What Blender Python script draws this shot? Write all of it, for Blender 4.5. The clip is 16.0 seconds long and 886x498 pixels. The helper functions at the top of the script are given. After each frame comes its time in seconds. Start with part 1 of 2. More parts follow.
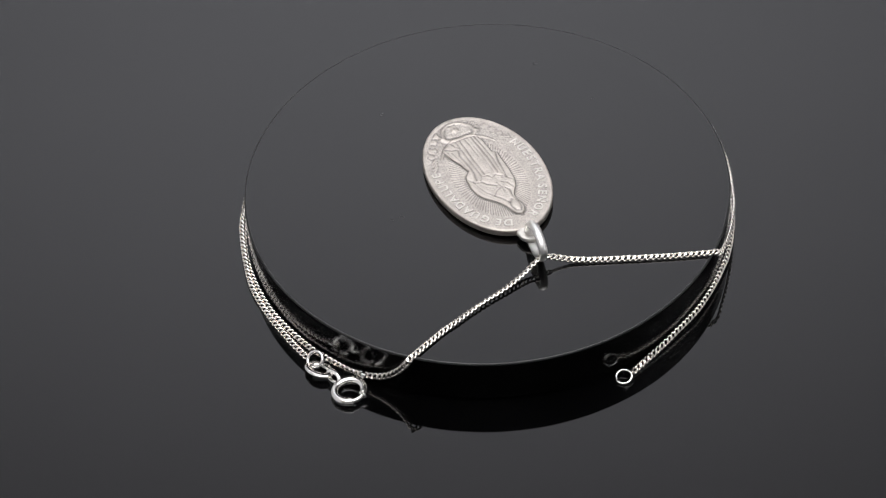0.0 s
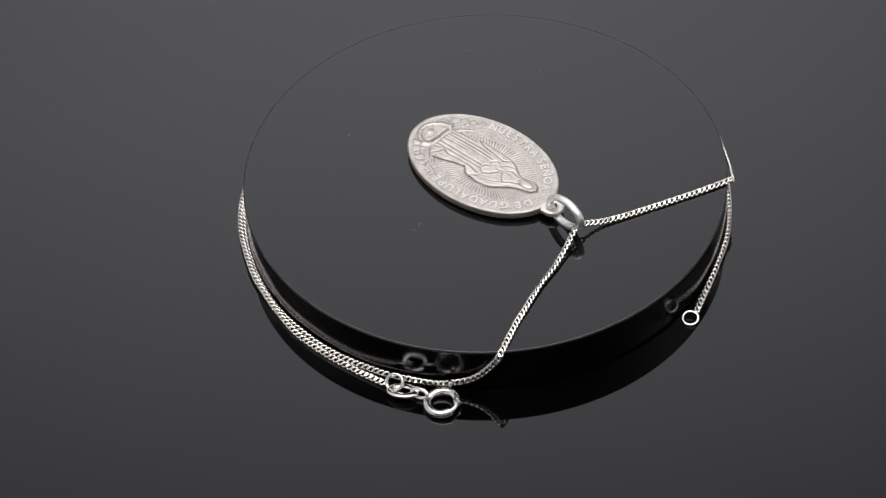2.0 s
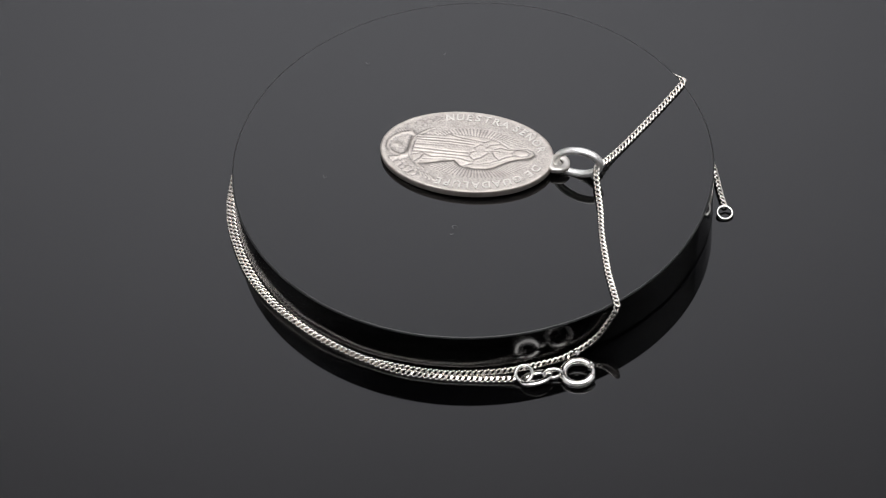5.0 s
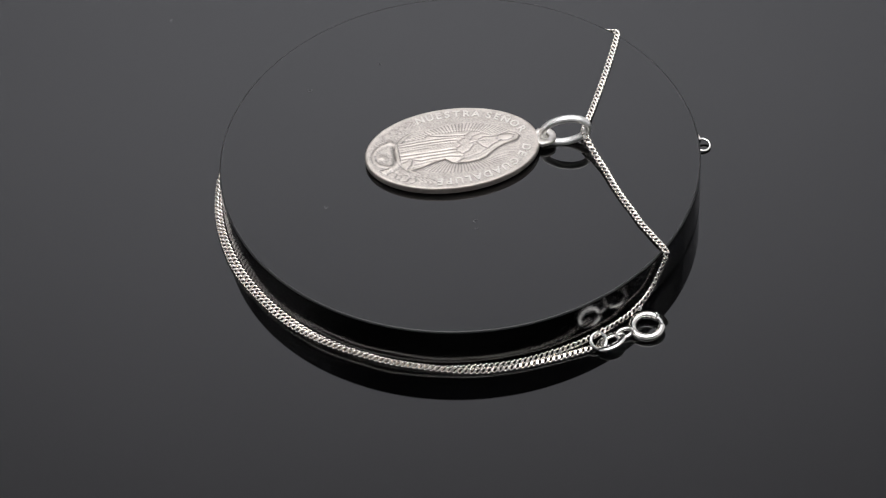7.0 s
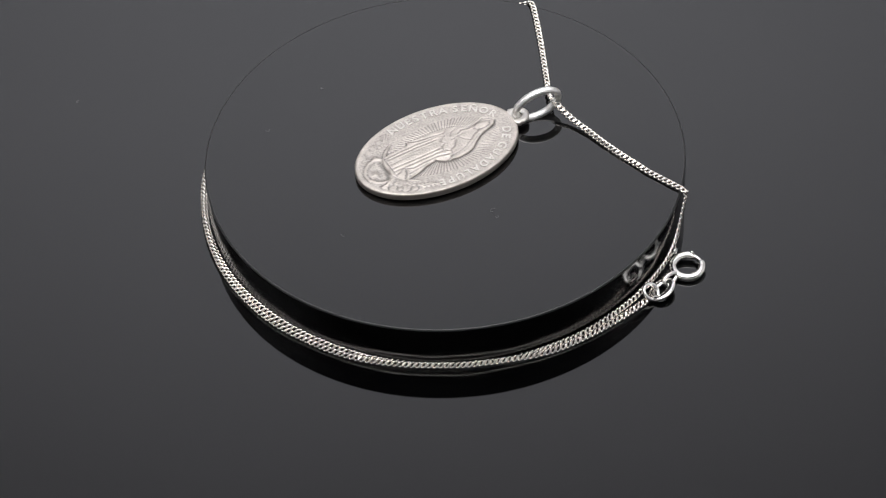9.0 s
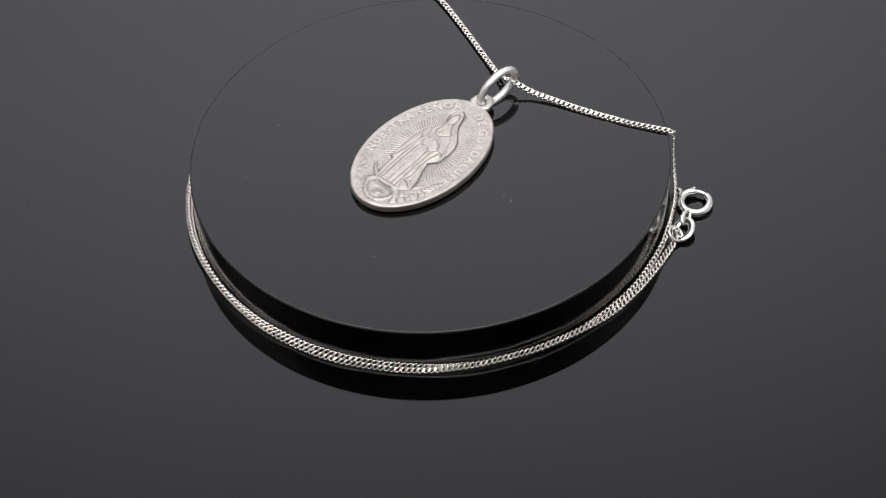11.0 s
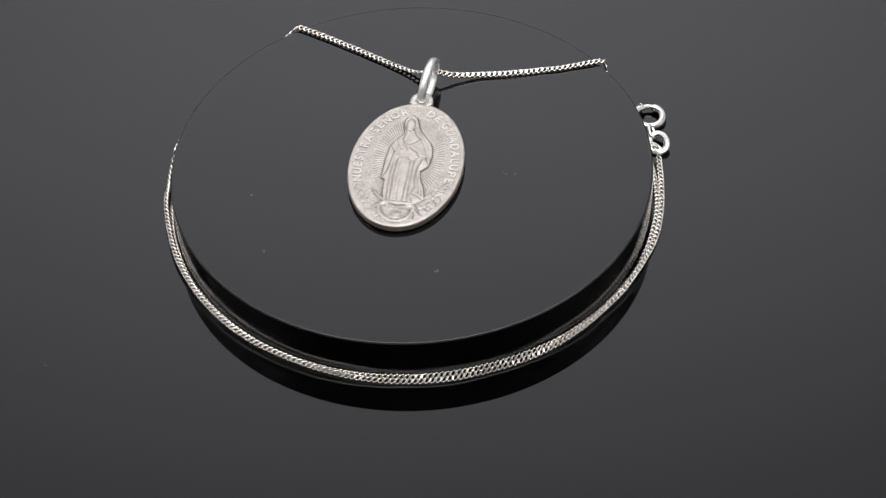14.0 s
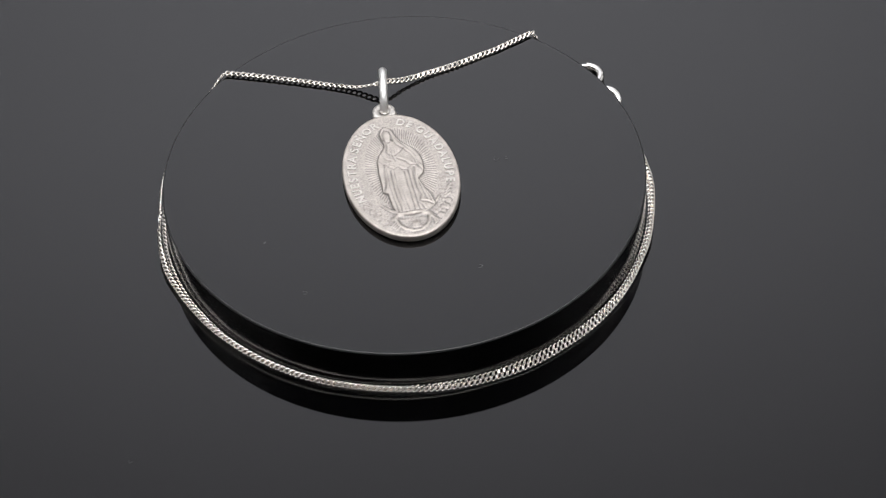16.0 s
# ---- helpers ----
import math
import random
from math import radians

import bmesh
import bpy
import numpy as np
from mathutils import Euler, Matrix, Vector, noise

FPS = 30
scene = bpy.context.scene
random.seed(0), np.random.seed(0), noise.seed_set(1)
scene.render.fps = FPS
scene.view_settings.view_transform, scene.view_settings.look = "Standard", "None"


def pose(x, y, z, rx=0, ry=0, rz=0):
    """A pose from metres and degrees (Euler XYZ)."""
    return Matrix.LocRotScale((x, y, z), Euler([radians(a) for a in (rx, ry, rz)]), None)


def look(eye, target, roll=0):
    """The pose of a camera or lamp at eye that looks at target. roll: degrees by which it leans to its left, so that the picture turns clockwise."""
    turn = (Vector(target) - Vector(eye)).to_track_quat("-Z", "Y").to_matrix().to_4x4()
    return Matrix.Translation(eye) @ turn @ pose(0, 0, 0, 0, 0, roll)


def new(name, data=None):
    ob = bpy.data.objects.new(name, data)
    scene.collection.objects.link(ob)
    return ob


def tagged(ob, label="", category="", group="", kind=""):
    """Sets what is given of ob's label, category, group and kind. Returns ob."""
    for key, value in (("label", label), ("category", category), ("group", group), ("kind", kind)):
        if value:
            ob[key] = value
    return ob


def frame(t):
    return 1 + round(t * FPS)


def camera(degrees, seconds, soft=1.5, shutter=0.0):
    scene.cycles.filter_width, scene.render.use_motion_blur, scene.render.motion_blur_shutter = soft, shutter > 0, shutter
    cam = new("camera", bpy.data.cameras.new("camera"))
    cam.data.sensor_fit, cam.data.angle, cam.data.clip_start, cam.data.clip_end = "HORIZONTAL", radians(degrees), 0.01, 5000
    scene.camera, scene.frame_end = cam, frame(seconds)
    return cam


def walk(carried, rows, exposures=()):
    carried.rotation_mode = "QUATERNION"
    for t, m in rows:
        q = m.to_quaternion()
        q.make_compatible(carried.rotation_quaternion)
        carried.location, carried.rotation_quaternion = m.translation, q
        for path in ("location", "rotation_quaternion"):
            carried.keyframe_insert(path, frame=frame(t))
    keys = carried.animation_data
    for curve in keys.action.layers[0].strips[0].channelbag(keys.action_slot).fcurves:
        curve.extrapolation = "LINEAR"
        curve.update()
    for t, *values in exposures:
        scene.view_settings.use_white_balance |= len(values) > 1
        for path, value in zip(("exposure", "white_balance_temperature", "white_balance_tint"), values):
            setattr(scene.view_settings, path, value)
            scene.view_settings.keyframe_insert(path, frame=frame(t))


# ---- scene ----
# A silver medal on its curb chain, laid on a black acrylic disc that turns on a black plate.
SECONDS = 16.0
RATE = 10.333                       # degrees per second, counter-clockwise from above
DISC_X, DISC_Y = 0.00873, -0.00085  # the disc stands a little off the turning axis
DISC_R, DISC_H = 0.050, 0.01015
MM = 0.001

cam = camera(16.527, SECONDS, soft=1.2)
EYE = pose(0.0, -0.44937, 0.44946, 44.389, 2.054, -1.974)
walk(cam, [(0.0, EYE), (SECONDS, EYE)], exposures=[(0.0, 0.0), (SECONDS, 0.0)])

# ---- light ----
world = bpy.data.worlds.new("studio_world")
world.use_nodes = True
world.node_tree.nodes["Background"].inputs["Color"].default_value = (0.5, 0.5, 0.52, 1)
world.node_tree.nodes["Background"].inputs["Strength"].default_value = 0.1
scene.world = world
SOFT_BACK = 1.53     # glow of the tilted softbox behind the plate
SOFT_TOP = 7.0      # glow of the softbox overhead


# ---- materials ----
def nodes_of(name):
    m = bpy.data.materials.new(name)
    m.use_nodes = True
    nt = m.node_tree
    return m, nt, nt.nodes["Principled BSDF"]


def textured(name, low, high, scale, rough, metal=0.0, ior=1.5, rough_span=0.05, bump=0.0, bump_scale=0.0, detail=6.0):
    """A surface whose colour and gloss vary with two noises."""
    m, nt, b = nodes_of(name)
    co = nt.nodes.new("ShaderNodeTexCoord")
    n1 = nt.nodes.new("ShaderNodeTexNoise")
    n1.inputs["Scale"].default_value, n1.inputs["Detail"].default_value = scale, detail
    nt.links.new(co.outputs["Object"], n1.inputs["Vector"])
    ramp = nt.nodes.new("ShaderNodeValToRGB")
    ramp.color_ramp.elements[0].position, ramp.color_ramp.elements[1].position = 0.3, 0.7
    ramp.color_ramp.elements[0].color, ramp.color_ramp.elements[1].color = (*low, 1), (*high, 1)
    nt.links.new(n1.outputs["Fac"], ramp.inputs["Fac"])
    nt.links.new(ramp.outputs["Color"], b.inputs["Base Color"])
    n2 = nt.nodes.new("ShaderNodeTexNoise")
    n2.inputs["Scale"].default_value, n2.inputs["Detail"].default_value = scale * 4.3, 4.0
    nt.links.new(co.outputs["Object"], n2.inputs["Vector"])
    mr = nt.nodes.new("ShaderNodeMapRange")
    mr.inputs["To Min"].default_value, mr.inputs["To Max"].default_value = max(0.0, rough - rough_span), rough + rough_span
    nt.links.new(n2.outputs["Fac"], mr.inputs["Value"])
    nt.links.new(mr.outputs["Result"], b.inputs["Roughness"])
    b.inputs["Metallic"].default_value, b.inputs["IOR"].default_value = metal, ior
    if bump:
        n3 = nt.nodes.new("ShaderNodeTexNoise")
        n3.inputs["Scale"].default_value, n3.inputs["Detail"].default_value = bump_scale, 5.0
        nt.links.new(co.outputs["Object"], n3.inputs["Vector"])
        bp = nt.nodes.new("ShaderNodeBump")
        bp.inputs["Strength"].default_value, bp.inputs["Distance"].default_value = 1.0, bump
        nt.links.new(n3.outputs["Fac"], bp.inputs["Height"])
        nt.links.new(bp.outputs["Normal"], b.inputs["Normal"])
    return m


ACRYLIC = textured("black_acrylic", (0.0005, 0.0005, 0.0006), (0.0009, 0.0009, 0.001), 60, 0.035, ior=1.5, rough_span=0.015)
WALL = textured("saw_polished_acrylic_wall", (0.0006, 0.0006, 0.0006), (0.0012, 0.0011, 0.001), 90, 0.12, ior=1.5, rough_span=0.05, bump=0.00006, bump_scale=190)
FROSTED = textured("satin_acrylic_edge", (0.012, 0.012, 0.012), (0.018, 0.018, 0.019), 300, 0.45, ior=1.5, rough_span=0.06)
PLATE = textured("black_plate_acrylic", (0.0006, 0.0006, 0.0007), (0.001, 0.001, 0.0011), 40, 0.04, ior=1.5, rough_span=0.015)
SILVER = textured("polished_silver", (0.86, 0.84, 0.80), (0.94, 0.92, 0.89), 900, 0.2, metal=1.0, rough_span=0.06, bump=0.000006, bump_scale=2500)
LINK_SILVER = textured("chain_silver", (0.885, 0.83, 0.76), (0.96, 0.91, 0.845), 700, 0.14, metal=1.0, rough_span=0.07)
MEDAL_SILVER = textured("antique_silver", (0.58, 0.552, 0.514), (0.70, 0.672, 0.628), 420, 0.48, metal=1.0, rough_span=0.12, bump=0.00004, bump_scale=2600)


def relief_toned(m):
    """Mixes dark grey into the base colour where the struck relief is recessed."""
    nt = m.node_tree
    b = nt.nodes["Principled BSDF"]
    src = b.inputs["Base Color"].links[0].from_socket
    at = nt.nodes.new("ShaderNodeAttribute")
    at.attribute_name = "groove_tone"
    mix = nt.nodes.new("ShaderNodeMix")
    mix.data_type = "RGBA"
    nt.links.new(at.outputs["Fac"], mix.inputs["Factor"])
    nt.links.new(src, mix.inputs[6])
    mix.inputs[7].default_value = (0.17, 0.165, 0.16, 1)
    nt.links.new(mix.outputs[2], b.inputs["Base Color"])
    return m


STRUCK_SILVER = relief_toned(textured("struck_antique_silver", (0.452, 0.411, 0.375), (0.614, 0.566, 0.520), 420, 0.56, metal=1.0, rough_span=0.12, bump=0.00004, bump_scale=2600))
SATIN_SILVER = textured("satin_silver", (0.95, 0.935, 0.905), (0.98, 0.965, 0.94), 900, 0.42, metal=1.0, rough_span=0.06, bump=0.000008, bump_scale=2500)
DUST = textured("dust_lint", (0.22, 0.22, 0.22), (0.34, 0.34, 0.34), 3000, 0.9)
FABRIC = textured("white_tent_fabric", (0.78, 0.78, 0.79), (0.84, 0.84, 0.84), 30, 0.9, bump=0.0008, bump_scale=220)
GREY_FABRIC = textured("grey_cloth", (0.27, 0.27, 0.27), (0.32, 0.32, 0.318), 30, 0.9, bump=0.0008, bump_scale=220)
TABLE = textured("dark_table", (0.06, 0.055, 0.05), (0.1, 0.09, 0.085), 12, 0.5, bump=0.0003, bump_scale=300)
CASE = textured("black_softbox_case", (0.01, 0.01, 0.01), (0.02, 0.02, 0.02), 40, 0.7)


def diffuser(name, centre, edge, tint, reach=0.55, squash=1.0):
    """A softbox front: it glows most in its middle."""
    m, nt, b = nodes_of(name)
    co = nt.nodes.new("ShaderNodeTexCoord")
    ln = nt.nodes.new("ShaderNodeVectorMath")
    ln.operation = "LENGTH"
    sc = nt.nodes.new("ShaderNodeVectorMath")
    sc.operation = "MULTIPLY"
    sc.inputs[1].default_value = (squash, 1, 1)
    nt.links.new(co.outputs["Object"], sc.inputs[0])
    nt.links.new(sc.outputs["Vector"], ln.inputs[0])
    mr = nt.nodes.new("ShaderNodeMapRange")
    mr.interpolation_type = "SMOOTHSTEP"
    mr.inputs["From Min"].default_value, mr.inputs["From Max"].default_value = 0.0, reach
    mr.inputs["To Min"].default_value, mr.inputs["To Max"].default_value = centre, edge
    nt.links.new(ln.outputs["Value"], mr.inputs["Value"])
    b.inputs["Base Color"].default_value = (0.5, 0.5, 0.5, 1)
    b.inputs["Emission Color"].default_value = (*tint, 1)
    nt.links.new(mr.outputs["Result"], b.inputs["Emission Strength"])
    return m


GLOW_BACK = diffuser("softbox_diffuser_back", SOFT_BACK, SOFT_BACK * 0.24, (0.975, 0.98, 1.055), 0.42, 0.6)
GLOW_TOP = diffuser("softbox_diffuser_top", SOFT_TOP, SOFT_TOP * 0.12, (0.98, 0.98, 1.0), 1.05)


# ---- mesh helpers ----
def part(name, bm, material, parent=None, label="", smooth=True):
    me = bpy.data.meshes.new(name)
    bm.to_mesh(me)
    bm.free()
    me.materials.append(material)
    if smooth:
        me.polygons.foreach_set("use_smooth", [True] * len(me.polygons))
    ob = new(name, me)
    ob.parent = parent
    return tagged(ob, label)


def grid_faces(bm, rows, wrap_u=False, wrap_v=False):
    """Quads over rows of vertices."""
    n, k = len(rows), len(rows[0])
    for i in range(n if wrap_u else n - 1):
        a, b = rows[i], rows[(i + 1) % n]
        for j in range(k if wrap_v else k - 1):
            bm.faces.new((a[j], a[(j + 1) % k], b[(j + 1) % k], b[j]))


def swept(points, rx, rz, closed=True, sides=10, up=(0, 0, 1), taper=None):
    """A bar of oval section along points: rx across, rz along the given up."""
    bm = bmesh.new()
    n, rows = len(points), []
    for i, p in enumerate(points):
        a = points[(i - 1) % n] if closed or i else p
        b = points[(i + 1) % n] if closed or i < n - 1 else p
        t = (Vector(b) - Vector(a)).normalized()
        side = t.cross(Vector(up)).normalized()
        top = side.cross(t)
        k = taper(i / (n - 1)) if taper else 1.0
        rows.append([bm.verts.new(Vector(p) + side * (rx * k * math.cos(2 * math.pi * j / sides)) + top * (rz * k * math.sin(2 * math.pi * j / sides)))
                     for j in range(sides)])
    grid_faces(bm, rows, closed, True)
    if not closed:
        bm.faces.new(rows[0])
        bm.faces.new(rows[-1])
    bmesh.ops.recalc_face_normals(bm, faces=bm.faces)
    return bm


def oval(rx, ry, n=48, start=0.0, span=360.0):
    k = n if span >= 360 else n - 1
    return [(rx * math.cos(radians(start + span * i / k)), ry * math.sin(radians(start + span * i / k)), 0) for i in range(n)]


def lathe(profile, n=192):
    """A solid turned about z from (radius, height) pairs, closed at both ends."""
    bm = bmesh.new()
    rows = [[bm.verts.new((r * math.cos(2 * math.pi * i / n), r * math.sin(2 * math.pi * i / n), z)) for i in range(n)] for r, z in profile]
    grid_faces(bm, rows, False, True)
    bm.faces.new(rows[0])
    bm.faces.new(rows[-1])
    bmesh.ops.recalc_face_normals(bm, faces=bm.faces)
    return bm


def box(x0, x1, y0, y1, z0, z1, bevel=0.0):
    bm = bmesh.new()
    bmesh.ops.create_cube(bm, size=1.0)
    for v in bm.verts:
        v.co = ((x0 + x1) / 2 + v.co.x * (x1 - x0), (y0 + y1) / 2 + v.co.y * (y1 - y0), (z0 + z1) / 2 + v.co.z * (z1 - z0))
    if bevel:
        bmesh.ops.bevel(bm, geom=bm.edges[:], offset=bevel, segments=2, affect="EDGES")
    return bm


def thing(name, m, label, category, group="", kind=""):
    ob = new(name)
    ob.empty_display_size = 0.01
    ob.matrix_world = m
    return tagged(ob, label, category, group, kind)


# ---- the studio round the plate ----
def build_studio():
    s, z0, z1 = 1.1, -0.06, 1.5
    for name, b in (("wall_north", (-s, s, s, s + 0.02, z0, z1)), ("wall_south", (-s, s, -s - 0.02, -s, z0, z1)),
                    ("wall_east", (s, s + 0.02, -s, s, z0, z1)), ("wall_west", (-s - 0.02, -s, -s, s, z0, z1)),
                    ("ceiling", (-s, s, -s, s, z1, z1 + 0.02))):
        dark = name == "wall_south"
        tagged(part(name, box(*b), GREY_FABRIC if dark else FABRIC, smooth=False), "grey cloth behind the camera" if dark else "white fabric panel of the photo tent",
               "wall", kind="structure")
    tagged(part("floor", box(-s, s, -s, s, z0 - 0.03, z0 - 0.001), TABLE, smooth=False), "dark table top under the turntable", "table top", kind="structure")


def build_softbox(m, wide, deep, glow, label, pole=0.0):
    soft = thing("softbox", m, label, "softbox")
    w, d = wide / 2, deep / 2
    part("diffuser", box(-w, w, -d, d, -0.004, 0.0), glow, soft, "glowing white diffuser", smooth=False)
    part("case", box(-w - 0.01, w + 0.01, -d - 0.01, d + 0.01, 0.002, 0.06, 0.004), CASE, soft, "black fabric case", smooth=False)
    if pole:
        stand = part("pole", lathe([(0.012, -pole - 0.06), (0.012, 0.0)], 20), CASE, soft, "black stand pole", smooth=False)
        stand.matrix_local = m.inverted() @ Matrix.Translation(m @ Vector((0, -d, 0.03)))
    return soft


# ---- plate and disc ----
def build_turntable():
    table = thing("turntable", pose(0, 0, 0), "round glossy black acrylic turntable plate with specks of dust", "turntable")
    r = 0.21
    part("plate", lathe([(r - 0.001, -0.008), (r, -0.007), (r, -0.001), (r - 0.001, 0.0)], 256), PLATE, table, smooth=False)
    part("drum", lathe([(0.09, -0.0605), (0.092, -0.058), (0.092, -0.012), (0.088, -0.0085)], 96), CASE, table, "matt black turntable drum", smooth=False)
    return table


def build_disc():
    disc = thing("display_disc", pose(DISC_X, DISC_Y, 0.0003), "round glossy black acrylic display disc on the plate", "display stand")
    r, h = DISC_R, DISC_H - 0.0003
    c = 0.00036
    body = part("body", lathe([(r - 0.0003, 0.0), (r, 0.0003), (r, 0.00032), (r, 0.00036), (r, h - c - 0.00006), (r, h - c - 0.00002), (r, h - c), (r - c, h)], 256), ACRYLIC, disc, smooth=False)
    body.data.materials.append(WALL)
    for p in body.data.polygons:
        p.use_smooth = p.loop_total == 4 and abs(p.normal.z) < 0.1
        p.material_index = 1 if p.use_smooth else 0
    bm = bmesh.new()
    rows = [[bm.verts.new((q * math.cos(2 * math.pi * i / 256), q * math.sin(2 * math.pi * i / 256), z)) for i in range(256)]
            for q, z in [(r - c - 0.00004, h + 0.000006)] + [(r - c + c * math.sin(u), h - c + c * math.cos(u) + 0.000008) for u in np.radians((8, 20, 33, 46, 58, 70, 80))] + [(r + 0.000006, h - c - 0.00004)]]
    grid_faces(bm, rows, False, True)
    bmesh.ops.recalc_face_normals(bm, faces=bm.faces)
    part("edge_chamfer", bm, FROSTED, disc, "satin rounded edge")
    return disc


def build_speck(name, x, y, z, size, seed, parent):
    """A little curl of lint."""
    rng = random.Random(seed)
    a0, pts = rng.uniform(0, 6.28), []
    for i in range(9):
        a = a0 + i * 0.55 + rng.uniform(-0.3, 0.3)
        k = size * (0.5 + 0.5 * rng.random())
        pts.append((x + k * math.cos(a), y + k * math.sin(a), z + 0.00006 + 0.00004 * rng.random()))
    return part(name, swept(pts, 0.000028, 0.000025, closed=False, sides=5), DUST, parent, "pale speck of lint")


# ---- the medal ----
MED_A, MED_B, MED_T = 0.01804, 0.01179, 0.0017   # half height, half width, thickness


def smooth01(x):
    x = np.clip(x, 0.0, 1.0)
    return x * x * (3 - 2 * x)


def stroke(x, y, way, wide):
    """A soft ridge, 1 on the line through the points and falling off over the given width."""
    best = np.full_like(x, 1e9)
    for (ax, ay), (bx, by) in zip(way, way[1:]):
        ux, uy = bx - ax, by - ay
        k = np.clip(((x - ax) * ux + (y - ay) * uy) / (ux * ux + uy * uy), 0, 1)
        best = np.minimum(best, (x - ax - k * ux) ** 2 + (y - ay - k * uy) ** 2)
    return np.exp(-best / wide ** 2)


def lobe(x, y, px, py, w, deep=1.0):
    """A rounded swelling with a groove round it."""
    d = np.sqrt((x - px) ** 2 + (y - py) ** 2)
    return deep * (0.14 * smooth01((w - d) / (0.9 * w)) - 0.09 * np.exp(-((d - 1.1 * w) / 0.22) ** 2))


def relief(x, y):
    """Height of the struck face in mm over x (right) and y (up), in mm."""
    e = np.sqrt((x / (MED_B * 1000)) ** 2 + (y / (MED_A * 1000)) ** 2)
    # the worn raised border
    border = 0.045 * smooth01((e - 0.945) / 0.04) * (1 - smooth01((e - 0.985) / 0.02))
    # robed form: a plain draped outline
    left = np.interp(y, [-11.2, -9.4, -7.0, -5.2, -4.6, -2.6, 1.0, 4.3, 6.0, 7.1, 8.4, 9.6, 11.0, 12.4, 13.6, 14.3],
                     [-2.9, -3.5, -3.7, -3.8, -4.7, -4.6, -4.6, -4.3, -3.7, -2.9, -2.1, -2.0, -2.3, -2.4, -1.9, -0.9])
    right = np.interp(y, [-11.2, -10.2, -9.7, -7.1, -4.5, -2.0, -0.6, 0.6, 2.8, 5.0, 6.5, 8.0, 9.4, 11.0, 12.4, 13.6, 14.3],
                      [3.2, 5.2, 5.5, 5.0, 4.0, 3.4, 4.7, 5.0, 5.2, 4.9, 4.2, 2.9, 1.8, 1.1, 0.7, 0.2, -0.9])
    inside = smooth01((x - left) / 0.3) * smooth01((right - x) / 0.3) * smooth01((y + 11.3) / 0.4) * smooth01((14.4 - y) / 0.3)
    mid, half = (left + right) / 2, np.maximum((right - left) / 2, 0.3)
    q = np.clip((x - mid) / half, -1, 1)
    fig = 0.26 + 0.26 * np.sqrt(np.maximum(0.0, 1 - q * q))
    # hood: a smooth oval in a deep fold, and the veil's two edges down to the breast
    fig += 0.16 * np.exp(-(((x + 1.0) / 0.95) ** 2 + ((y - 11.6) / 1.25) ** 2))
    fig -= 0.20 * stroke(x, y, [(-1.9, 10.4), (-1.9, 12.2), (-1.2, 13.2), (-0.3, 12.8), (0.1, 11.6), (-0.1, 10.2)], 0.26)
    fig -= 0.16 * stroke(x, y, [(-1.5, 9.9), (-0.8, 9.4), (-0.2, 9.8)], 0.3)
    for way, deep, wide in (
            ([(-1.9, 10.4), (-1.6, 8.6), (-1.9, 6.8), (-1.3, 5.8)], 0.18, 0.24),            # veil
            ([(-0.1, 10.2), (0.6, 8.6), (1.7, 7.2), (1.0, 6.2), (-0.2, 5.4)], 0.20, 0.26),
            ([(1.2, 9.6), (2.4, 7.4), (3.6, 5.2), (4.2, 2.4)], 0.10, 0.22),                 # folds over the shoulder
            ([(1.7, 7.2), (2.8, 5.6), (3.6, 3.2), (3.8, 1.4)], 0.13, 0.22),
            ([(4.6, 0.2), (3.6, 2.0), (2.2, 2.2), (1.6, 3.4), (0.0, 4.6)], 0.20, 0.28),     # under the wide sleeve
            ([(-3.0, 6.4), (-2.4, 4.6), (-1.4, 4.0)], 0.15, 0.24),
            ([(-3.9, 4.4), (-3.0, 3.2), (-2.0, 3.0)], 0.12, 0.22),
            ([(-0.9, 6.6), (-0.7, 5.2), (-0.4, 3.8)], 0.13, 0.2),
            ([(-2.2, 2.4), (-1.2, 1.5), (-0.2, 1.9), (0.4, 1.0), (1.5, 0.9), (2.2, 1.7)], 0.20, 0.26),   # cuffs
            ([(-3.0, 3.0), (-3.4, 0.0), (-3.7, -2.6), (-4.4, -4.6)], 0.18, 0.24),           # mantle hem
            ([(-2.7, 2.0), (-2.9, -3.0), (-2.8, -7.0), (-2.4, -11.0)], 0.14, 0.22),
            ([(-2.0, 1.0), (-2.1, -4.0), (-1.8, -10.8)], 0.16, 0.2),
            ([(-1.2, 0.6), (-1.4, -3.6), (-1.1, -8.0)], 0.07, 0.18),
            ([(-0.6, -5.0), (-0.5, -8.0), (-0.2, -11.0)], 0.10, 0.22),
            ([(0.7, 0.3), (0.8, -4.0), (0.9, -10.8)], 0.17, 0.22),
            ([(1.6, 0.4), (1.7, -5.0), (1.9, -11.0)], 0.15, 0.2),
            ([(3.0, 1.2), (2.5, -1.0), (2.5, -4.2), (2.9, -7.0), (2.3, -8.6), (3.6, -9.0), (5.0, -10.2)], 0.22, 0.26),   # turned hem
            ([(3.2, -2.6), (3.4, -5.4), (3.9, -8.4)], 0.13, 0.2),
            ([(4.0, -5.0), (4.4, -7.4), (4.8, -9.6)], 0.12, 0.2),
            ([(2.0, -9.0), (2.6, -10.0), (2.9, -11.0)], 0.12, 0.2)):
        fig -= 0.82 * deep * stroke(x, y, way, wide)
        fig += 0.48 * deep * stroke(x, y, [(px + 0.5, py + 0.12) for px, py in way], wide * 1.1)
    # rays round the form
    cx, cy = 0.3, 1.6
    ang = np.arctan2((x - cx) / 7.6, (y - cy) / 12.6)
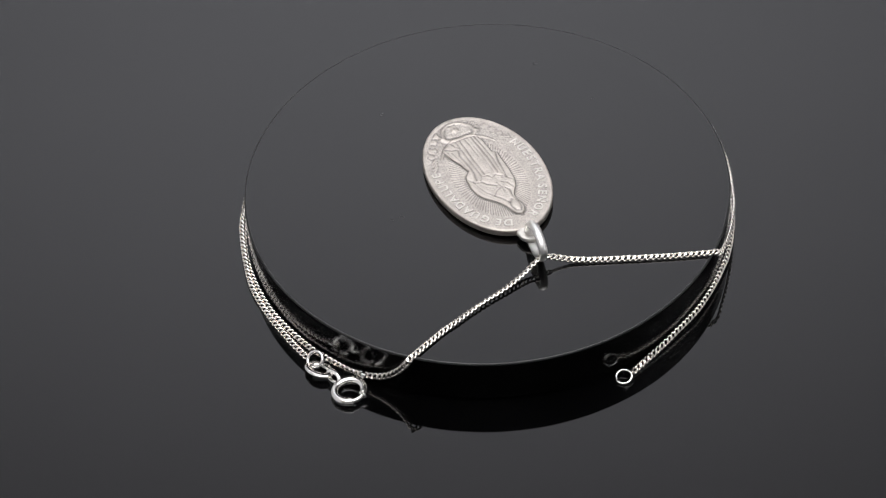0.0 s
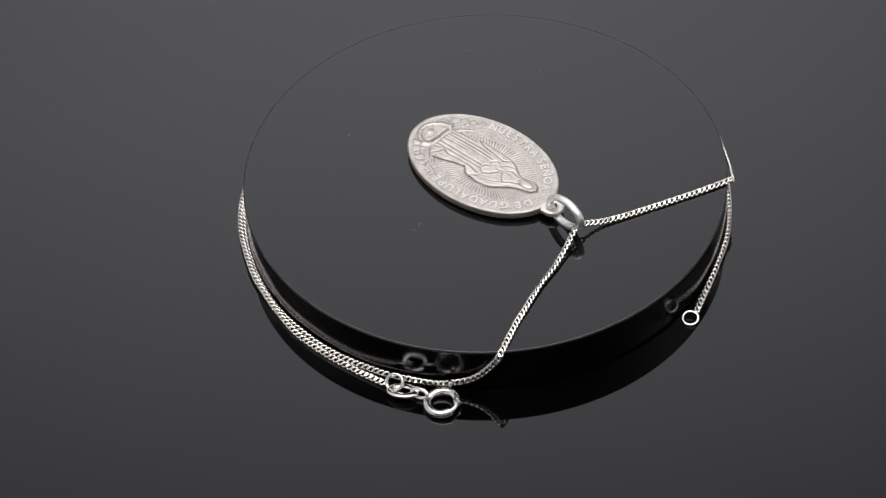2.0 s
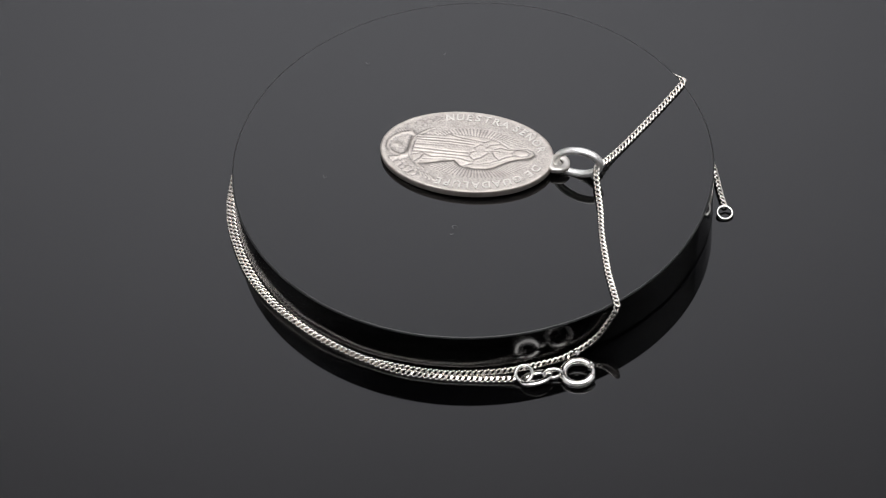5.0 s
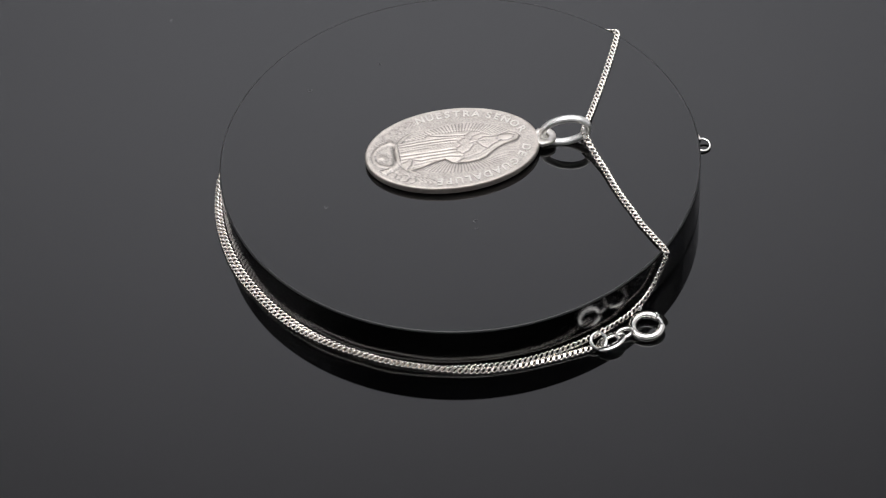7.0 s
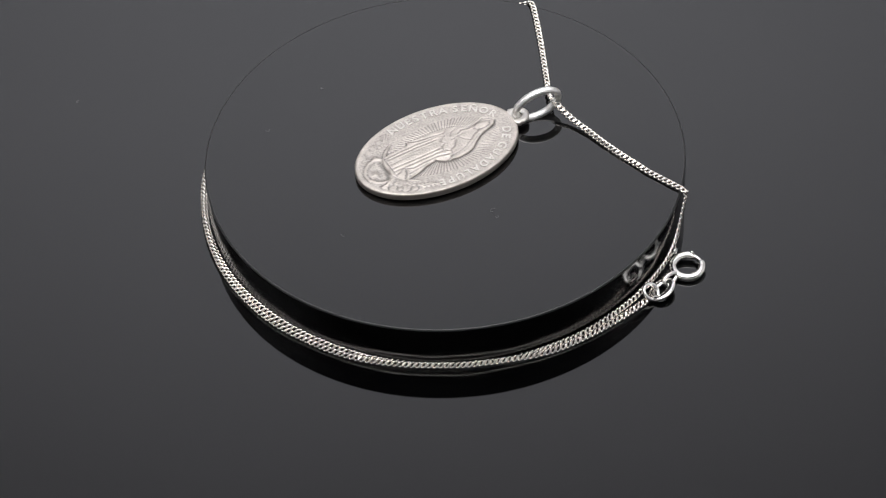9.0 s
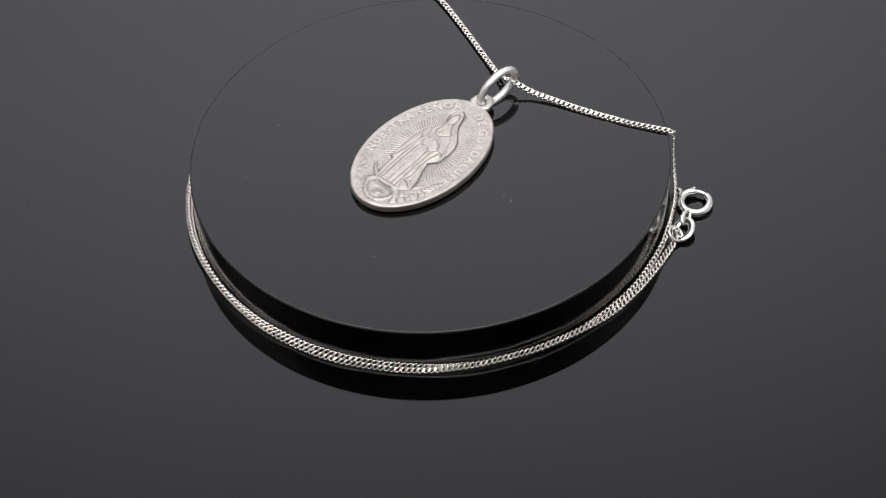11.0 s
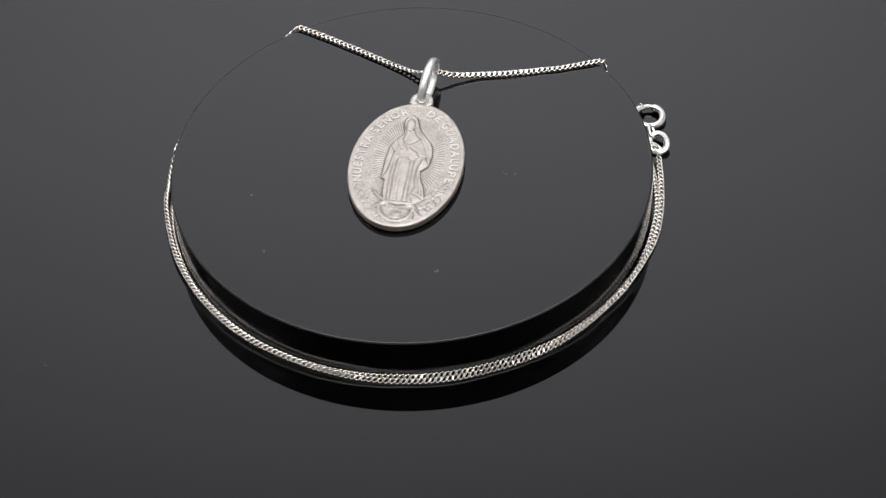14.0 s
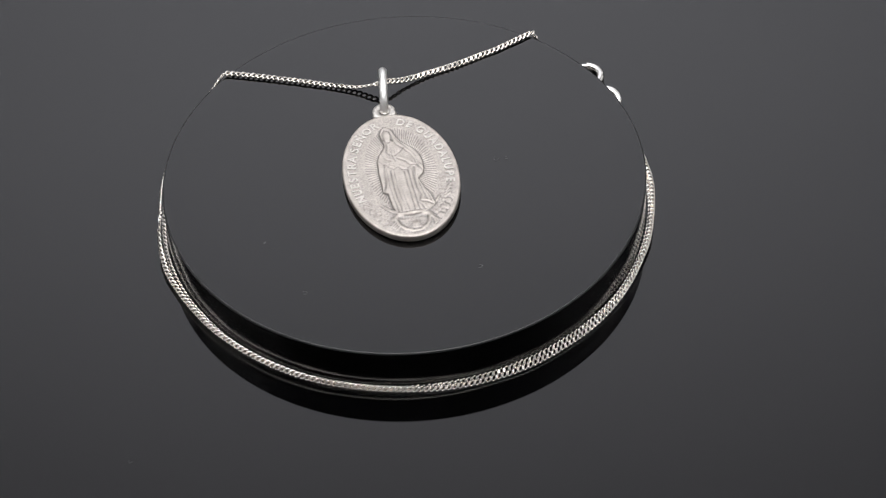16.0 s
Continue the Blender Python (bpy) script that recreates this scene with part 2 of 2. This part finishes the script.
    er = np.sqrt(((x - cx) / 7.4) ** 2 + ((y - cy) / 12.4) ** 2) + 0.025 * np.sin(ang * 48)
    zone = smooth01((1.0 - er) / 0.05) * (1 - inside) * smooth01((y + 8.8) / 1.0)
    rays = zone * (0.15 * (np.abs(np.sin(ang * 48)) ** 0.8) - 0.16)
    moat = -0.15 * smooth01((x - left + 0.7) / 0.5) * smooth01((right + 0.7 - x) / 0.5) * (1 - inside) * smooth01((y + 10.5) / 1.0) * smooth01((14.9 - y) / 0.5)
    # crescent, the gathered hem over it, and the small winged bearer below in plain forms
    dcr = np.sqrt((x - 0.4) ** 2 + (y + 5.4) ** 2)
    din = np.sqrt((x - 0.4) ** 2 + (y + 4.2) ** 2)
    low = 0.30 * smooth01((6.9 - dcr) / 0.4) * smooth01((din - 6.8) / 0.4) * smooth01((-7.4 - y) / 0.8)
    low = low + 0.36 * stroke(x, y, [(-3.7, -12.6), (-2.6, -11.6), (-0.6, -11.7), (0.4, -11.3), (1.8, -11.7), (3.2, -12.1), (4.0, -13.2)], 0.55)
    low = low - 0.14 * stroke(x, y, [(-2.4, -12.5), (-0.6, -12.6), (1.6, -12.7), (2.8, -13.1)], 0.4)
    low = low - 0.18 * np.exp(-(((x - 0.3) / 2.0) ** 2 + ((y + 13.7) / 0.95) ** 2))
    low = low + 0.30 * stroke(x, y, [(-3.4, -13.0), (-3.0, -14.4), (-1.9, -15.8), (-0.4, -16.6), (1.2, -16.6), (2.6, -15.6), (3.3, -14.3), (3.5, -13.2)], 0.38)
    low = low + 0.46 * np.exp(-(((x - 0.4) / 0.7) ** 2 + ((y + 14.6) / 0.75) ** 2)) + 0.18 * np.exp(-(((x - 0.4) / 1.5) ** 2 + ((y + 15.7) / 0.5) ** 2))
    for k in range(4):
        low = low + 0.16 * stroke(x, y, [(3.9 + 0.1 * k, -13.2 - 0.45 * k), (5.0 - 0.2 * k, -14.6 - 0.3 * k)], 0.2)
        low = low + 0.14 * stroke(x, y, [(-3.4 + 0.15 * k, -13.4 - 0.5 * k), (-4.6 + 0.3 * k, -14.4 - 0.4 * k)], 0.2)
    # clouds and streaks in the lower corners, worn on one side
    for px, py, w, deep in ((7.1, -11.2, 0.95, 1.0), (5.9, -13.4, 0.9, 1.0), (8.1, -9.6, 0.75, 0.9), (6.6, -12.2, 0.6, 0.8), (7.2, -9.3, 0.5, 0.7), (4.9, -12.3, 0.5, 0.6),
                            (-6.9, -11.4, 0.8, 0.5), (-5.8, -13.0, 0.8, 0.5), (-7.7, -9.6, 0.6, 0.5), (-6.4, -10.2, 0.5, 0.4)):
        low = low + lobe(x, y, px, py, w, deep) * (0.7 + 0.3 * np.sin(4.1 * x + 2.3 * y))
    for sx, deep in ((1, 0.20), (-1, 0.12)):
        for k in range(4):
            low = low + deep * stroke(x, y, [(sx * (7.6 + 0.25 * k), -8.4 + 0.75 * k), (sx * (8.8 + 0.2 * k), -7.6 + 0.85 * k)], 0.22)
    h = border + inside * fig + rays + moat + (1 - inside) * low * (e < 0.94)
    rng = random.Random(3)
    rough = 0.0
    for _ in range(26):
        k, a, f = 2 * math.pi / rng.uniform(0.38, 1.3), rng.uniform(0, math.pi), rng.uniform(0, 6.28)
        rough = rough + 0.0035 * np.sin(k * (x * math.cos(a) + y * math.sin(a)) + f)
    h = h + rough * (e < 0.95) * (1 - 0.5 * inside)
    grain = 0.012 * np.sin(5.1 * x + 3.3 * np.sin(2.3 * y)) * np.sin(4.7 * y + 2.1 * np.sin(3.1 * x))
    return h * 0.64 + grain


def build_medal():
    zc = DISC_H + MED_T + MED_A * math.sin(radians(0.5)) + 0.00002
    medal = thing("medal_pendant", pose(0.00892, 0.00071, zc, 0.5, 0, -156.02),
                  "oval antique silver medal with worn relief, lying on black disc", "pendant")
    nr, nt = 180, 540
    f = np.concatenate([[0.004], np.linspace(0.012, 0.985, nr)])
    th = np.linspace(0, 2 * math.pi, nt, endpoint=False)
    X, Y = np.outer(f, np.cos(th)) * MED_B * 1000, np.outer(f, np.sin(th)) * MED_A * 1000
    Z = relief(X, Y)
    verts = np.stack([X, Y, Z], -1).reshape(-1, 3)
    edge = []
    for k, z in ((0.999, -0.04), (1.008, -0.12), (1.013, -0.36), (1.013, -0.85), (1.011, -1.38), (0.999, -1.62), (0.985, -1.7)):
        edge.append(np.stack([k * np.cos(th) * MED_B * 1000, k * np.sin(th) * MED_A * 1000, np.full(nt, z)], -1))
    verts = np.concatenate([verts] + edge) * MM
    rows = len(f) + len(edge)
    faces = [(i * nt + j, i * nt + (j + 1) % nt, (i + 1) * nt + (j + 1) % nt, (i + 1) * nt + j) for i in range(rows - 1) for j in range(nt)]
    faces = [q[::-1] for q in faces] + [tuple(range(nt)), tuple(range((rows - 1) * nt, rows * nt))[::-1]]
    me = bpy.data.meshes.new("face_plate")
    me.from_pydata(verts.tolist(), [], faces)
    me.polygons.foreach_set("use_smooth", [len(q) == 4 for q in faces])
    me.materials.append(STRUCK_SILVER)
    # grooves under the smoothed surface round them, and the low field, are coloured darker
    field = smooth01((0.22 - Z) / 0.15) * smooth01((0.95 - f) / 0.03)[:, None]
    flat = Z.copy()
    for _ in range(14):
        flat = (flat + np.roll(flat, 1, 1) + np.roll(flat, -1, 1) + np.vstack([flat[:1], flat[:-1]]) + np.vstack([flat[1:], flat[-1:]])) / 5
    groove_tone = np.concatenate([np.clip((flat - Z) * 13.0 + 0.05 + 0.13 * field, 0, 0.65).ravel(), np.zeros(nt * len(edge))])
    me.attributes.new("groove_tone", "FLOAT", "POINT").data.foreach_set("value", groove_tone.astype(np.float32))
    plate = new("face_plate", me)
    plate.parent = medal
    tagged(plate, "worn struck silver relief face")
    # the eyelet that grows out of the upper edge
    ey = MED_A + 0.0013
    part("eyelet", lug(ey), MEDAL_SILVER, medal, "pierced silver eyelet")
    letter_ring(medal)
    # the oval bail stands upright through the eyelet
    pts = [(0, 0.0049 * math.cos(a), 0.0031 * math.sin(a)) for a in np.linspace(0, 2 * math.pi, 56, endpoint=False)]
    bail = part("bail", swept(pts, 0.00072, 0.00088, True, 14, up=(1, 0, 0)), SATIN_SILVER, medal, "thick satin silver jump ring")
    bail.matrix_local = pose(0.0008, MED_A + 0.0056, 0.0014, 16, 0, -9)
    return medal


def lug(ey):
    """A flat ring that flares into the medal's edge."""
    bm = bmesh.new()
    n, rows = 40, []
    prof = [(0.95, -0.10), (1.05, 0.0), (2.15, 0.0), (2.42, -0.15), (2.42, -0.85), (2.2, -1.0), (1.05, -1.0), (0.95, -0.9)]
    for i in range(n):
        a = 2 * math.pi * i / n
        rows.append([bm.verts.new((r * MM * math.cos(a) * (1.12 if r > 2 and math.sin(a) < -0.3 else 1.0), ey + r * MM * math.sin(a), z * MM)) for r, z in prof])
    grid_faces(bm, rows, True, True)
    bmesh.ops.recalc_face_normals(bm, faces=bm.faces)
    return bm


def letter_ring(medal):
    """Raised lettering round the border, letter by letter."""
    words = (("NUESTRA SE\u00d1OR", 200.5, 107.0), ("DE GUADALUPE", 74.0, -14.5))
    wide = {" ": 0.35, "E": 0.86, "S": 0.9, "L": 0.84, "P": 0.9, "N": 1.08, "\u00d1": 1.08, "O": 1.1, "G": 1.1, "D": 1.02}
    for text, a0, a1 in words:
        run = [wide.get(c, 1.0) for c in text]
        whole = sum(run) - (run[0] + run[-1]) / 2
        turn = np.radians(np.linspace(a0, a1, 200))
        way = np.concatenate([[0.0], np.cumsum(np.hypot(np.diff(MED_B * 0.835 * np.cos(turn)), np.diff(MED_A * 0.868 * np.sin(turn))))])
        for k, ch in enumerate(text):
            if ch == " ":
                continue
            cu = bpy.data.curves.new("letter", "FONT")
            cu.body, cu.size, cu.extrude, cu.align_x, cu.align_y = ch, 0.00256, 0.00004, "CENTER", "CENTER"
            cu.bevel_depth, cu.bevel_resolution, cu.offset = 0.00005, 2, 0.00001
            tmp = new("letter", cu)
            dg = bpy.context.evaluated_depsgraph_get()
            dg.update()
            me = bpy.data.meshes.new_from_object(tmp.evaluated_get(dg))
            bpy.data.objects.remove(tmp)
            me.materials.clear()
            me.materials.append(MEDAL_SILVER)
            ob = new("letter", me)
            ob.parent = medal
            u = (sum(run[:k]) + (run[k] - run[0]) / 2) / whole
            a = float(np.interp(u, way / way[-1], turn))
            x, y = MED_B * 0.835 * math.cos(a), MED_A * 0.868 * math.sin(a)
            nx, ny = math.cos(a) / MED_B, math.sin(a) / MED_A
            ob.matrix_local = Matrix.Translation((x, y, 0.00006 - 0.00004 * math.sin(a) ** 8)) @ pose(0, 0, 0, 0, 0, math.degrees(math.atan2(ny, nx)) - 90)


# ---- the chain ----
def polar(a, r, z):
    return Vector((r * MM * math.cos(radians(a)), r * MM * math.sin(radians(a)), z * MM))


def chain_way():
    """Centre line in the disc's space, with the way each link faces: (place, facing)."""
    H = DISC_H * 1000
    rng = random.Random(4)
    pts = []

    def on_side(a, r, z, lean):
        out = Vector((math.cos(radians(a)), math.sin(radians(a)), 0))
        pts.append((polar(a, r, z), (Vector((0, 0, 1)) * math.cos(radians(lean)) + out * math.sin(radians(lean)))))

    # from the end ring round the disc, against its wall
    for a, r, z, lean in ((-58.8, 52.2, 0.6, 5), (-54, 51.4, 0.8, 25), (-46, 50.9, 1.4, 55), (-34, 50.8, 1.7, 55)):
        on_side(a, r, z, lean)
    for a in range(-20, 216, 10):
        under = max(0.0, min(1.0, (a - 5) / 15, (122 - a) / 25), min(1.0, (a - 152) / 14, (203 - a) / 14))    # here it lies under the other strand
        past = max(0.0, min(1.0, (a - 175) / 20))
        on_side(a, 50.68 + 0.3 * past + rng.uniform(-0.06, 0.1), 1.15 - 0.25 * past - 0.5 * under + 0.5 * max(0.0, min(1.0, -a / 20)) + rng.uniform(-0.05, 0.08), 42 + 10 * under + rng.uniform(-9, 9))
    for a, r, z, lean in ((222, 50.95, 1.0, 56), (230, 50.9, 1.2, 72), (235.5, 51.1, 1.5, 80), (239.1, 51.2, 2.3, 80), (242.4, 51.1, 3.1, 74), (244.8, 51.0, 4.2, 72),
                          (246.9, 50.95, 5.9, 80), (248.6, 51.05, 7.9, 80), (249.8, 51.15, H - 0.35, 60), (250.6, 50.1, H + 0.55, 10)):
        on_side(a, r, z, lean)
    # over the top, through the bail, and to the other edge
    up = Vector((0, 0, 1))
    a0, a1 = polar(250.8, 48.8, H + 0.55), Vector((0.0097, -0.0241, (H + 2.9) * MM))
    aside = Vector((-0.64, 0.77, 0))
    for k, bow, tilt in ((0.18, 0.2, 0.0), (0.36, 0.4, 0.25), (0.54, 0.45, 0.55)):
        p = a0.lerp(a1, k) + aside * bow * MM
        p.z = (H + 0.55 + 0.5 * max(0, k - 0.3)) * MM
        pts.append((p, (up * 0.8 + aside * tilt).normalized()))
    for k, z in ((0.72, 0.85), (0.87, 1.5)):
        p = a0.lerp(a1, k)
        p.z = (H + z) * MM
        pts.append((p, (up * 0.8 + aside * 0.4).normalized()))
    pts.append((a1 + Vector((0.0002, -0.0001, 0)), (up + Vector((0.2, 0.6, 0))).normalized()))
    for x, y, z, f in ((12.4, -23.6, 2.0, 1.2), (15.8, -23.5, 1.0, 0.6), (21.0, -23.55, 0.65, 0.3), (29.0, -23.6, 0.6, 0.25), (37.0, -23.5, 0.6, 0.25), (43.2, -23.2, 0.6, 0.2)):
        pts.append((Vector((x * MM, y * MM, (H + z) * MM)), (up + Vector((0, -0.8, 0)) * f).normalized()))
    # caught high on the wall, then it drops with a kink
    for a, r, z, lean in ((-27.0, 50.3, H + 0.45, 25), (-25.8, 51.0, H - 0.6, 65), (-23.0, 50.95, 8.4, 80), (-17.0, 50.8, 7.2, 82), (-6.0, 50.75, 6.5, 84), (7.0, 50.75, 6.6, 84), (16.0, 50.8, 6.9, 80), (20.0, 50.95, 7.0, 75),
                          (21.6, 51.2, 5.8, 70), (23.4, 51.7, 4.2, 62), (28.0, 52.0, 2.1, 50), (36, 51.85, 1.4, 44), (50, 51.4, 1.35, 45)):
        on_side(a, r, z, lean)
    for a in range(62, 192, 10):
        over = max(0.0, min(1.0, (122 - a) / 25), min(1.0, (a - 152) / 14, (203 - a) / 14))
        on_side(a, 51.4 - 0.12 * over + rng.uniform(-0.1, 0.1), 0.74 + 0.6 * over + rng.uniform(-0.04, 0.08), 38 + 6 * over + rng.uniform(-8, 8))
    for a, r, z, lean in ((197, 51.75, 0.75, 36), (207, 51.9, 0.7, 32), (216, 52.15, 0.65, 26), (221, 52.5, 0.65, 20), (224.8, 53.0, 0.75, 15)):
        on_side(a, r, z, lean)
    return pts


def resample(pts, step):
    """Even steps along a smooth line through the points."""
    fine = []
    for i in range(len(pts) - 1):
        p = [pts[max(0, min(len(pts) - 1, i + k))] for k in (-1, 0, 1, 2)]
        for s in range(12):
            u = s / 12
            w = (-u / 2 + u * u - u ** 3 / 2, 1 - 2.5 * u * u + 1.5 * u ** 3, u / 2 + 2 * u * u - 1.5 * u ** 3, -u * u / 2 + u ** 3 / 2)
            fine.append((sum((p[k][0] * w[k] for k in range(4)), Vector()), p[1][1].lerp(p[2][1], u)))
    fine.append(pts[-1])
    out, want, gone = [], 0.0, 0.0
    for (a, fa), (b, fb) in zip(fine, fine[1:]):
        d = (b - a).length
        while d > 0 and want <= gone + d:
            u = (want - gone) / d
            out.append((a.lerp(b, u), fa.lerp(fb, u), (b - a).normalized()))
            want += step
        gone += d
    return out


PITCH = 1.14 * MM


def link_points(n=18):
    """A curb link: an oval twisted so that each lies over the next on one side and under it on the other."""
    L, W, A = 0.72, 0.44, -0.25
    return [(L * MM * math.cos(2 * math.pi * i / n), W * MM * math.sin(2 * math.pi * i / n), A * MM * math.sin(4 * math.pi * i / n)) for i in range(n)]


def build_necklace():
    neck = thing("necklace_chain", pose(DISC_X, DISC_Y, 0.0), "fine silver curb chain wound round the black disc, unclasped", "necklace")
    bm = swept(link_points(22), 0.00024, 0.00023, True, 10)
    for v in bm.verts:                     # both faces of the chain are ground flat
        v.co.z = max(-0.0003, min(0.0003, v.co.z))
    link = part("link", bm, LINK_SILVER, neck)
    link_mesh = link.data
    for p in link_mesh.polygons:
        p.use_smooth = min(abs(link_mesh.vertices[i].co.z) for i in p.vertices) < 0.000295
    smooth_faces = [p.use_smooth for p in link_mesh.polygons]
    rng = random.Random(9)
    poses = []
    for p, f, t in resample(chain_way(), PITCH):
        side = f.cross(t).normalized()
        top = t.cross(side)
        m = Matrix((t, side, top)).transposed().to_4x4()
        m.translation = p
        poses.append(m @ pose(0, 0, 0, rng.uniform(-5, 5), rng.uniform(-4, 4), 28 + rng.uniform(-4, 4)))
    # links along the far half of the windings are joined; the rest are single
    def far(m):
        x, y = m.translation.x, m.translation.y
        return y > 0.004
    single = [m for m in poses if not far(m)]
    joined = [m for m in poses if far(m)]
    link.matrix_local = single[0]
    for m in single[1:]:
        ob = new("link", link_mesh)
        ob.parent = neck
        ob.matrix_local = m
    src_v = [v.co.copy() for v in link_mesh.vertices]
    src_f = [tuple(p.vertices) for p in link_mesh.polygons]
    V, F = [], []
    for m in joined:
        o = len(V)
        V += [tuple(m @ v) for v in src_v]
        F += [tuple(o + i for i in q) for q in src_f]
    me = bpy.data.meshes.new("link_run")
    me.from_pydata(V, [], F)
    me.polygons.foreach_set("use_smooth", smooth_faces * len(joined))
    me.materials.append(LINK_SILVER)
    run = new("link_run", me)
    run.parent = neck
    tagged(run, "run of fine silver curb links", kind="stuff")
    build_clasp(neck)
    return neck


def build_clasp(neck):
    # spring ring: a thick tube with a gap that a thinner bolt closes
    clasp = part("clasp", swept(oval(0.00295, 0.00295, 56, 18, 318), 0.00084, 0.0008, False, 14), SILVER, neck, "polished silver spring ring clasp")
    at = polar(-122.2, 55.3, 1.0)
    to_eye = math.degrees(math.atan2(*(polar(-128.8, 53.4, 0) - at).yx))
    clasp.matrix_local = Matrix.Translation(at) @ pose(0, 0, 0, 3, -4, to_eye - 180)
    part("bolt", swept(oval(0.00295, 0.00295, 12, -28, 50), 0.00048, 0.00048, False, 10), SILVER, clasp, "thin sliding bolt")
    part("trigger", swept([(0.0027, 0.0011, 0.0006), (0.0028, 0.0014, 0.0009), (0.0027, 0.0017, 0.00095)], 0.0003, 0.0003, False, 8), SILVER, clasp)
    part("stem", swept([(-0.0050 + 0.0017 * math.cos(a), 0.0006 * math.sin(a), 0.0004 + 0.0006 * math.sin(a)) for a in np.linspace(0, 2 * math.pi, 28, endpoint=False)],
                              0.00046, 0.00046, True, 10, up=(0, -1, 1)), SILVER, clasp)
    # flat oval jump ring between the clasp and the chain's end loop
    jump = part("jump_ring", swept(oval(0.0026, 0.0018, 40), 0.00080, 0.00042, True, 12), SILVER, neck, "flattened oval silver jump ring")
    jump.matrix_local = Matrix.Translation(polar(-130.9, 53.9, 1.0)) @ pose(0, 0, 0, 16, 5, to_eye + 12)
    loop = part("end_loop", swept(oval(0.00165, 0.00165, 32), 0.00038, 0.00038, True, 10), SILVER, neck, "small round silver loop")
    loop.matrix_local = Matrix.Translation(polar(-133.2, 52.75, 1.55)) @ pose(0, 0, 0, 0, 36, -133)
    bm = bmesh.new()
    bmesh.ops.create_cube(bm, size=0.0012)
    bmesh.ops.bevel(bm, geom=bm.edges[:], offset=0.00026, segments=2, affect="EDGES")
    bead = part("bead", bm, SILVER, neck, "tiny bright soldered bead")
    bead.matrix_local = Matrix.Translation((-0.0266, -0.0445, 0.0029)) @ pose(0, 0, 0, 20, 15, -121)
    snag = part("snagged_link", swept(oval(0.0011, 0.0006, 28), 0.0002, 0.0002, True, 8), SILVER, neck, "small snagged silver link")
    snag.matrix_local = Matrix.Translation(polar(20.8, 51.25, 6.2)) @ pose(0, 0, 0, 90, 0, 110)
    ring = part("end_ring", swept(oval(0.00155, 0.00155, 40), 0.00028, 0.00028, True, 10), SILVER, neck, "plain round silver end ring")
    ring.matrix_local = Matrix.Translation(polar(-61.9, 52.55, 0.7)) @ pose(0, 0, 0, 12, -8, 0)


# ---- build ----
build_studio()
build_softbox(look((0, 0.76, 0.60), (0, 0.02, 0)), 1.3, 0.8, GLOW_BACK, "large tilted white softbox on a pole behind the plate", 0.30)
build_softbox(look((0, 0.06, 1.43), (0, 0.061, 0)), 1.5, 1.28, GLOW_TOP, "large white softbox fixed under the ceiling")
turntable = build_turntable()
disc = build_disc()
medal = build_medal()
necklace = build_necklace()
for i, (a, r, size) in enumerate(((-154.5, 19.6, 0.7), (133, 30.8, 0.6), (46, 33.7, 0.35), (72, 38.3, 0.6), (-155.5, 21.6, 0.4))):
    p = polar(a, r, 0)
    build_speck("lint", p.x, p.y, DISC_H - 0.0003, size * MM, i, disc)
for i, (a, r, size) in enumerate(((64.5, 85.6, 0.5),)):
    p = polar(a, r, 0)
    build_speck("lint", p.x + DISC_X, p.y + DISC_Y, 0.0, size * MM, 20 + i, turntable)


def motions():
    """The plate turns at an even rate and carries all that lies on it."""
    for ob in (turntable, disc, medal, necklace):
        rest = ob.matrix_world.copy()
        walk(ob, [(k * 0.4, pose(0, 0, 0, 0, 0, RATE * k * 0.4) @ rest) for k in range(41)])


motions()
